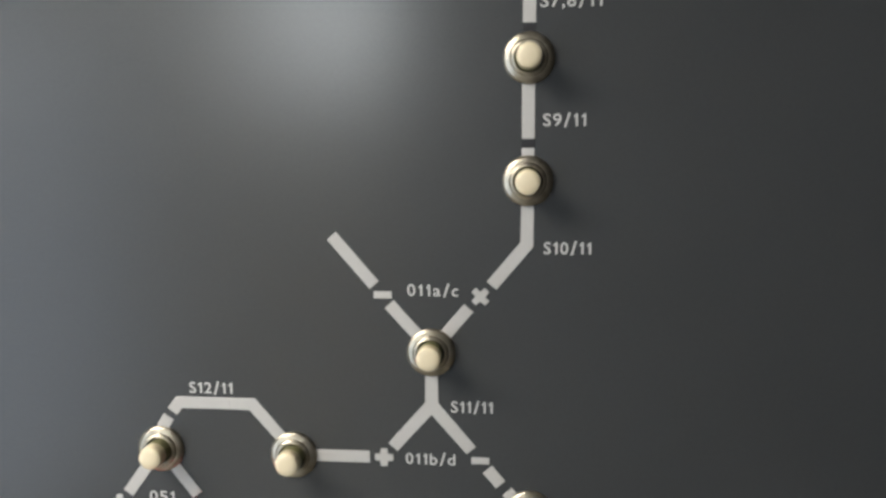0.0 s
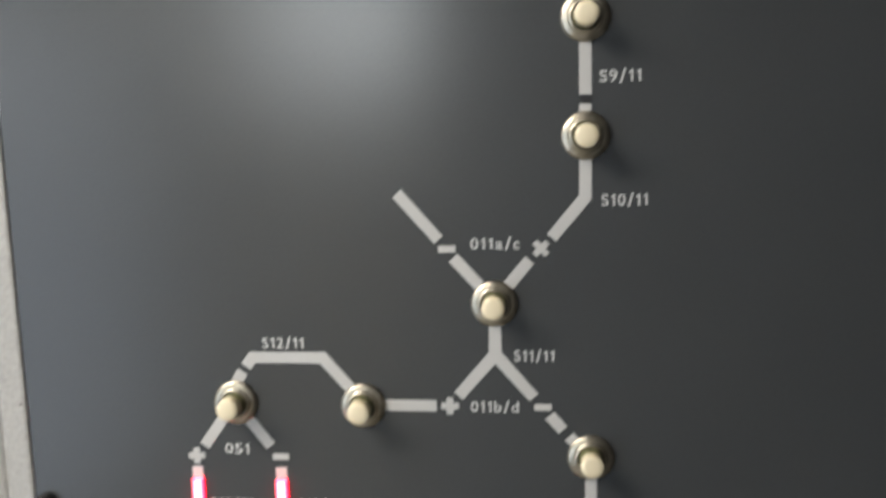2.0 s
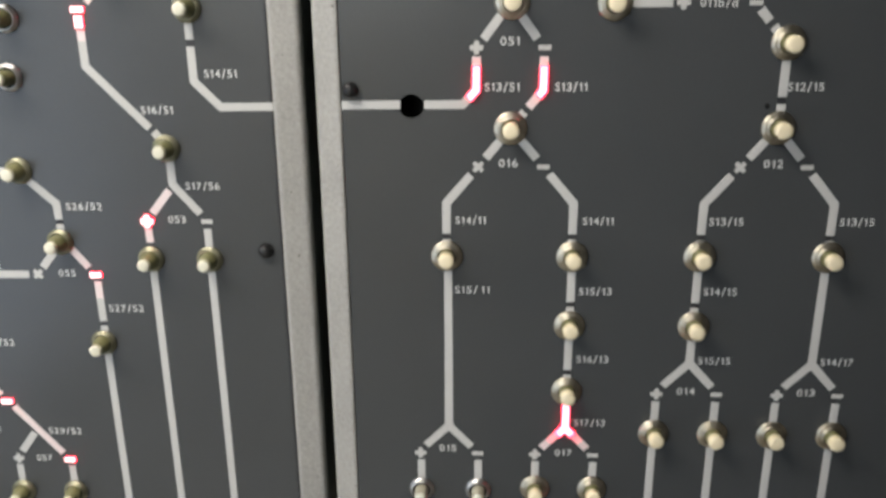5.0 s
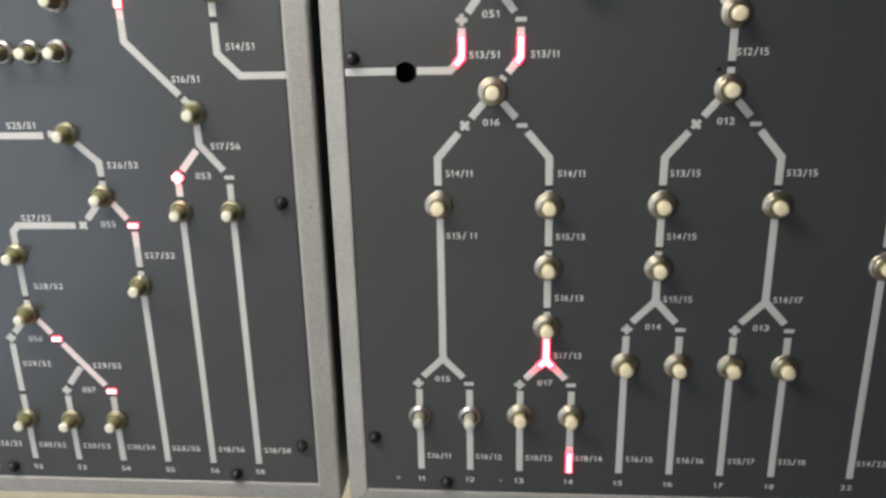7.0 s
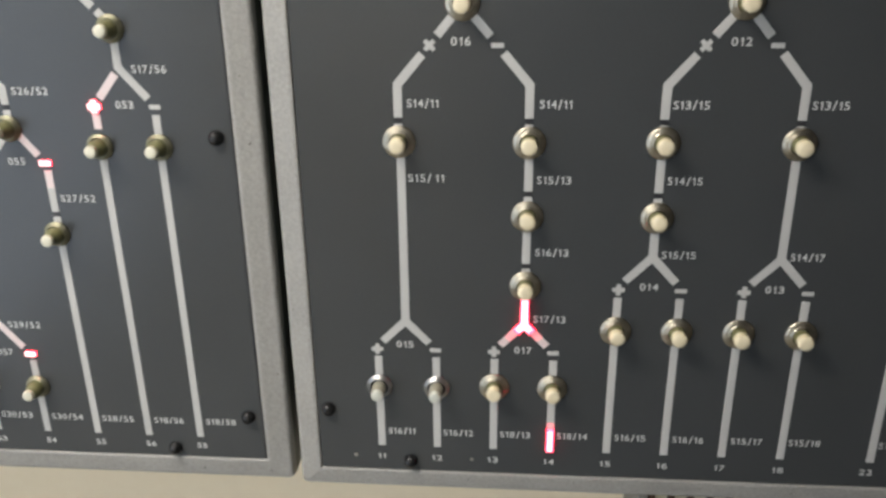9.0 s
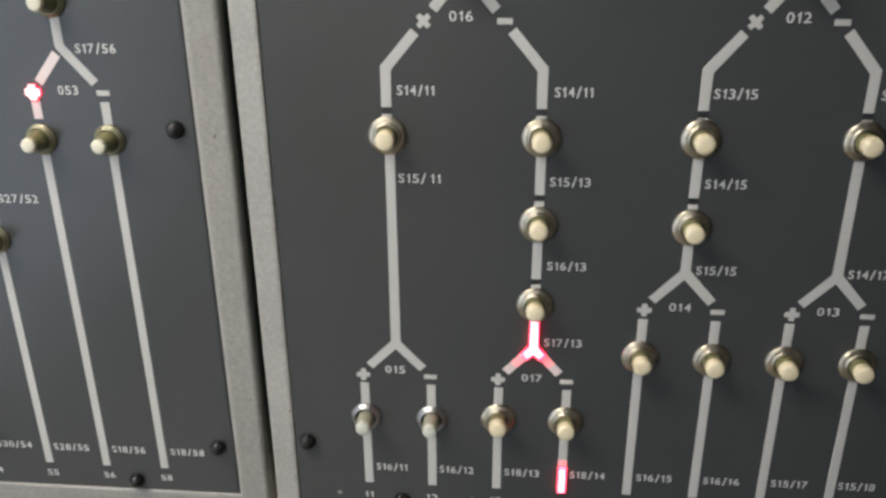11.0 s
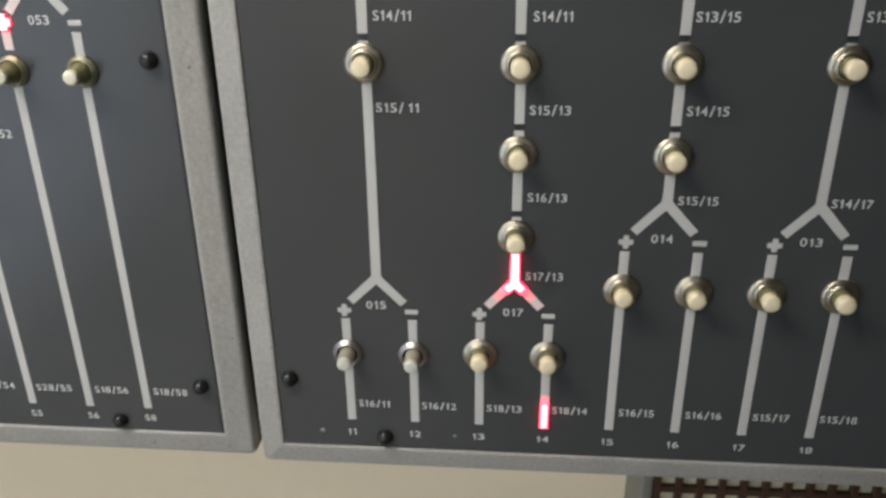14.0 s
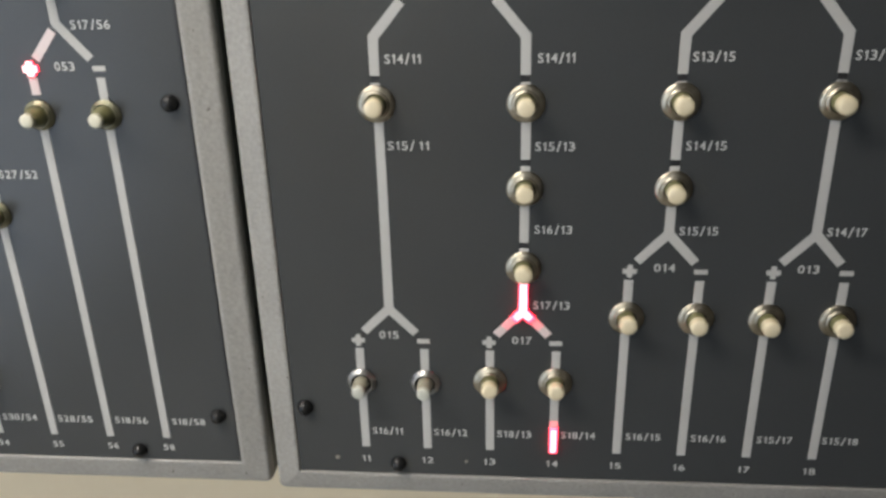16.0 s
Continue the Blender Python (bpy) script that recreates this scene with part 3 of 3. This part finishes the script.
bar((-193.6, 1353.9), (-193.6, 1347.5), mat=GLOW)
bar((-193.6, 1341.0), (-193.6, 1198.4))
bar((-168.4, 1353.7), (-168.4, 1198.4))
bar((-330.0, 1377.6), (-257.0, 1377.6))
bar((-254.6, 1378.2), (-251.0, 1378.2))
bar((-245.0, 1377.0), (-231.6, 1364.5), (-231.6, 1357.5))
bar((-231.6, 1355.3), (-231.6, 1349.7))
bar((-233.0, 1346.7), (-242.0, 1335.9))
plus(-244.6, 1332.9, 45)
bar((-248.6, 1332.7), (-278.6, 1332.7), (-281.4, 1329.5), (-281.4, 1320.7))
bar((-230.0, 1346.7), (-221.8, 1336.1), mat=GLOW)
minus(-219.0, 1332.9, mat=LITWHITE)
bar((-218.8, 1329.7), (-218.8, 1321.7), mat=GLOW)
bar((-218.8, 1321.7), (-218.8, 1311.1))
bar((-218.8, 1308.9), (-218.8, 1198.6))
bar((-281.4, 1316.7), (-281.4, 1294.9))
bar((-281.4, 1292.7), (-281.4, 1287.7))
bar((-283.0, 1283.7), (-291.2, 1274.3))
plus(-293.8, 1271.3)
bar((-293.6, 1267.9), (-293.6, 1240.3))
bar((-293.6, 1238.1), (-293.6, 1198.8))
bar((-280.0, 1284.7), (-271.4, 1274.1), mat=GLOW)
minus(-268.8, 1271.1, mat=LITWHITE)
bar((-266.4, 1268.3), (-247.0, 1244.3), mat=GLOW)
bar((-258.8, 1254.8), (-266.4, 1244.9))
plus(-268.8, 1241.1)
minus(-244.0, 1241.1, mat=LITWHITE)
bar((-268.8, 1237.7), (-268.8, 1198.6))
bar((-243.8, 1237.7), (-243.8, 1198.6))
for s, x, z in (("S16/51", -223.0, 1471.8), ("S15/51", -179.7, 1460.1), ("052", -210.9, 1454.8), ("S14/51", -157.0, 1417.9), ("S16/51", -184.2, 1403.6),
                ("S17/56", -168.7, 1372.2), ("053", -181.0, 1357.8), ("S25/51", -267.2, 1382.6), ("S26/52", -220.1, 1363.2), ("S27/52", -268.2, 1336.6),
                ("055", -231.7, 1333.5), ("S27/52", -207.8, 1317.3), ("S28/52", -268.4, 1300.4), ("056", -280.6, 1271.0), ("S29/52", -282.4, 1256.6),
                ("S29/52", -244.4, 1256.0), ("057", -256.4, 1241.6), ("S26/51", -307.4, 1207.8), ("S30/52", -282.6, 1207.6), ("S30/53", -257.8, 1207.4),
                ("S30/54", -232.8, 1207.2), ("S28/55", -207.8, 1207.0), ("S18/56", -182.8, 1207.0), ("S18/58", -157.6, 1207.0)):
    words(s, x, z)
for k, x in ((51, -318), (52, -293), (53, -268.2), (54, -243.2), (55, -218.2), (56, -193.2), (58, -168.2)):
    words(str(k), x, 1193.6, 4.9, 2.9)
for x, z in ((-144.2, 1344.4), (-144.0, 1210.6), (-181.4, 1192.0), (-307.4, 1193.4), (-179.3, 1494.0)):
    L.screw(x, z)
for x, z in ((-168.1, 1429.8), (-231.6, 1356.4), (-218.8, 1310.0), (-281.4, 1293.8), (-293.6, 1239.2)):
    L.slot(x, z)
# small dark hole, drawn as a black dot on the plate
L.pit(-144.0, 1476.0, 0.9, BLACK)
L.piece("plate_seam", [(-138.1, 1187.6), (-137.3, 1187.6), (-137.3, 1498.4), (-138.1, 1498.4)], SLOT, "dark seam along the plate edge", proud=0.00006)


# ---- push buttons ----
def button(kind, at, label):
    b = thing("push_button", label, "button", group="panel push buttons", at=at)
    if kind == "broad":
        part("bezel", lathe([(6.4, 0), (6.45, 0.35), (6.3, 0.7), (5.9, 0.95), (5.0, 1.4), (4.85, 1.42), (4.78, 1.38), (4.7, 1.55), (4.55, 1.85), (4.1, 2.15), (3.8, 2.2), (3.62, 2.05), (3.55, 1.6), (3.52, 0.5)]), NICKEL, b, "worn nickel bezel", smooth=True)
        # black ring painted in for the shaded gap round the sleeve
        part("dark_gap_ring", lathe([(3.58, 1.2), (3.3, 1.25), (3.0, 0.6)]), DARK, b)
        part("sleeve", lathe([(3.35, 0.6), (3.3, 4.2), (3.2, 4.6), (3.0, 4.7)]), SLEEVE, b, "brownish olive sleeve", smooth=True)
        part("cap", lathe([(3.0, 4.5), (3.2, 4.7), (3.18, 7.3), (3.06, 7.75), (2.75, 8.02), (1.6, 8.17), (0, 8.2)]), IVORY, b, "ivory plastic cap", smooth=True)
    else:
        metal, cap, stem, r, k = {"grey": (CHROME, GREYCAP, STEM, 3.0, 0.94), "chrome": (CHROME, PALE, SLEEVE, 3.2, 1.0), "slim": (AGED, PALE, SLEEVE, 3.75, 1.0)}[kind]
        part("bezel", lathe([(5.6, 0), (5.65, 0.6), (5.45, 1.0), (5.0, 1.35), (4.85, 1.45), (4.75, 1.9), (4.45, 2.2), (4.1, 2.2), (3.92, 1.8), (3.9, 0.6)]), metal, b, "bright metal bezel", smooth=True)
        # gap shade again drawn as a black ring
        part("dark_gap_ring", lathe([(3.95, 0.9), (3.2, 1.0), (2.6, 0.9)]), DARK, b)
        part("sleeve", lathe([(r, 0.8), (r, 3.2 * k), (r - 0.15, 4.6 * k), (2.95, 5.6 * k), (2.75, 6.2 * k), (2.72, 7.7 * k), (2.4, 7.8 * k), (2.38, 8.3 * k)]), stem, b, "tapered sleeve", smooth=True)
        part("cap", lathe([(2.4, 7.95 * k), (2.64, 8.1 * k), (2.62, 9.3 * k), (2.4, 9.7 * k), (1.9, 9.85 * k), (0, 9.95 * k)]), cap, b, "pale plastic cap", smooth=True)
    return b


def buttons(kind, places, y, label):
    first = None
    for i, (x, z) in enumerate(places):
        turn = random.uniform(0, 360)
        m = pose(x / 1000, y - 0.0001, z / 1000, 0, 0, 0) @ Matrix.Rotation(radians(turn), 4, "Y")
        if first is None:
            first = button(kind, (0, 0, 0), label)
            first.matrix_basis = m
        else:
            copy_thing(first, m)


buttons("broad", [(57.3, 1549.6), (57.3, 1519.0), (32.4, 1473.8), (-5.4, 1444.4), (-42.8, 1445.0), (58.5, 1430.0), (-42.6, 1398.4), (58.4, 1398.6),
                  (-67.3, 1346.6), (-17.0, 1346.6), (33.6, 1347.0), (83.9, 1347.0), (-16.9, 1316.6), (33.8, 1316.8), (-16.9, 1286.4),
                  (-29, 1238.2), (-4, 1238.2), (21, 1266.8), (46, 1266.8), (71, 1266.8), (96, 1266.8), (134, 1318.0)], 0.0,
        "ivory push button in a worn nickel bezel")
buttons("grey", [(-79, 1237.0), (-54, 1237.0)], 0.0, "grey push button in a bright chrome bezel")
buttons("slim", [(-197.9, 1455.2), (-167.9, 1443.0), (-182.0, 1388.0), (-193.9, 1340.2), (-168.6, 1340.2), (-245.4, 1378.5), (-232.4, 1347.6),
                 (-282.0, 1317.4), (-219.8, 1301.0), (-282.0, 1285.0), (-293.6, 1223.8), (-268.8, 1223.8), (-243.8, 1223.8), (-237.0, 1467.6)], 0.012,
        "pale push button on an olive sleeve in a nickel bezel")
buttons("chrome", [(-239.0, 1452.6), (-240.6, 1439.4), (-242.8, 1416.7), (-256.2, 1416.7), (-269.6, 1416.7)], 0.012, "pale push button in a bright chrome bezel")


# ---- cables on the smaller panel ----
def cable(points, radius, label):
    c = thing("cable", label, "cable", group="panel cables", at=points[0])
    base = Vector(points[0])
    part("sheath", tube_along([Vector(p) - base for p in points], radius, 20), CABLE, c, smooth=True)
    return c


gland = thing("cable_gland", "dull brass cable gland on the panel top", "cable gland", at=(-0.1507, 0.040, 1.5092))
bm = bmesh.new()
bmesh.ops.create_cone(bm, cap_ends=True, segments=6, radius1=0.0074, radius2=0.0074, depth=0.0045, matrix=Matrix.Translation((0, 0, 0.00225)))
part("hex_nut", bm, BRASS, gland)
bm = bmesh.new()
bmesh.ops.create_cone(bm, cap_ends=True, segments=28, radius1=0.0066, radius2=0.0058, depth=0.0022, matrix=Matrix.Translation((0, 0, 0.0057)))
part("collar", bm, BRASS, gland)
cable([(-0.1507, 0.040, 1.5155), (-0.1502, 0.040, 1.521), (-0.1480, 0.041, 1.533), (-0.1456, 0.042, 1.545), (-0.140, 0.045, 1.575), (-0.132, 0.052, 1.66), (-0.128, 0.058, 2.0)], 0.0039, "cream cable rising from the brass gland")
cable([(-0.50, 0.045, 1.5095), (-0.495, 0.048, 1.523), (-0.38, 0.052, 1.5325), (-0.28, 0.054, 1.5255), (-0.207, 0.055, 1.524), (-0.172, 0.056, 1.5278), (-0.148, 0.058, 1.540), (-0.125, 0.062, 1.565), (-0.10, 0.070, 1.64), (-0.09, 0.075, 2.0)], 0.0034, "cream cable sagging above the smaller panel")


# ---- below the larger panel ----
tagged(part("cable_duct", a_box(0.0480, 0.0538, 0.058, 0.0995, 0.6, 1.1845, bevel=0.0015), DUCT), "grey upright cable duct on the wall", "cable duct")


def terminal_rack(x0, columns, rows):
    rack = thing("terminal_rack", "brown bakelite rack with rows of cream terminals", "terminal rack", at=(x0, 0.060, 1.1788))
    px, pz, cx, cz = 0.0103, 0.0130, 0.0069, 0.0090
    y0, y1 = 0.0, 0.008
    width = columns * px + 0.0034
    z_rows = [-0.050 + pz * 3 - pz * r for r in range(rows)]
    for r in range(rows + 1):
        z = z_rows[0] + cz + 0.002 - pz * r
        part("cross_bar", a_box(0, width, y0, y1, z - 0.0019, z + 0.0019, bevel=0.0004), BAKELITE, rack)
    shared = None
    for c in range(columns + 1):
        part("upright_bar", a_box(c * px, c * px + 0.0034, y0 - 0.0006, y1 - 0.0006, z_rows[-1] - 0.004, z_rows[0] + cz + 0.0039, bevel=0.0004), BAKELITE, rack)
    part("backing", a_box(0, width, 0.012, 0.039, z_rows[-1] - 0.004, z_rows[0] + cz + 0.004), BAKELITE, rack)
    for z in z_rows:
        for c in range(columns):
            if shared is None:
                shared = link_mesh("terminal", a_box(-cx / 2 - 0.0002, cx / 2 + 0.0002, 0.0015, 0.0125, 0, cz + 0.0004, bevel=0.0010), TERMINAL)
            t = new("terminal", shared)
            t.parent = rack
            t.location = (c * px + 0.0034 + cx / 2, random.uniform(0, 0.001), z)


terminal_rack(0.0545, 24, 6)
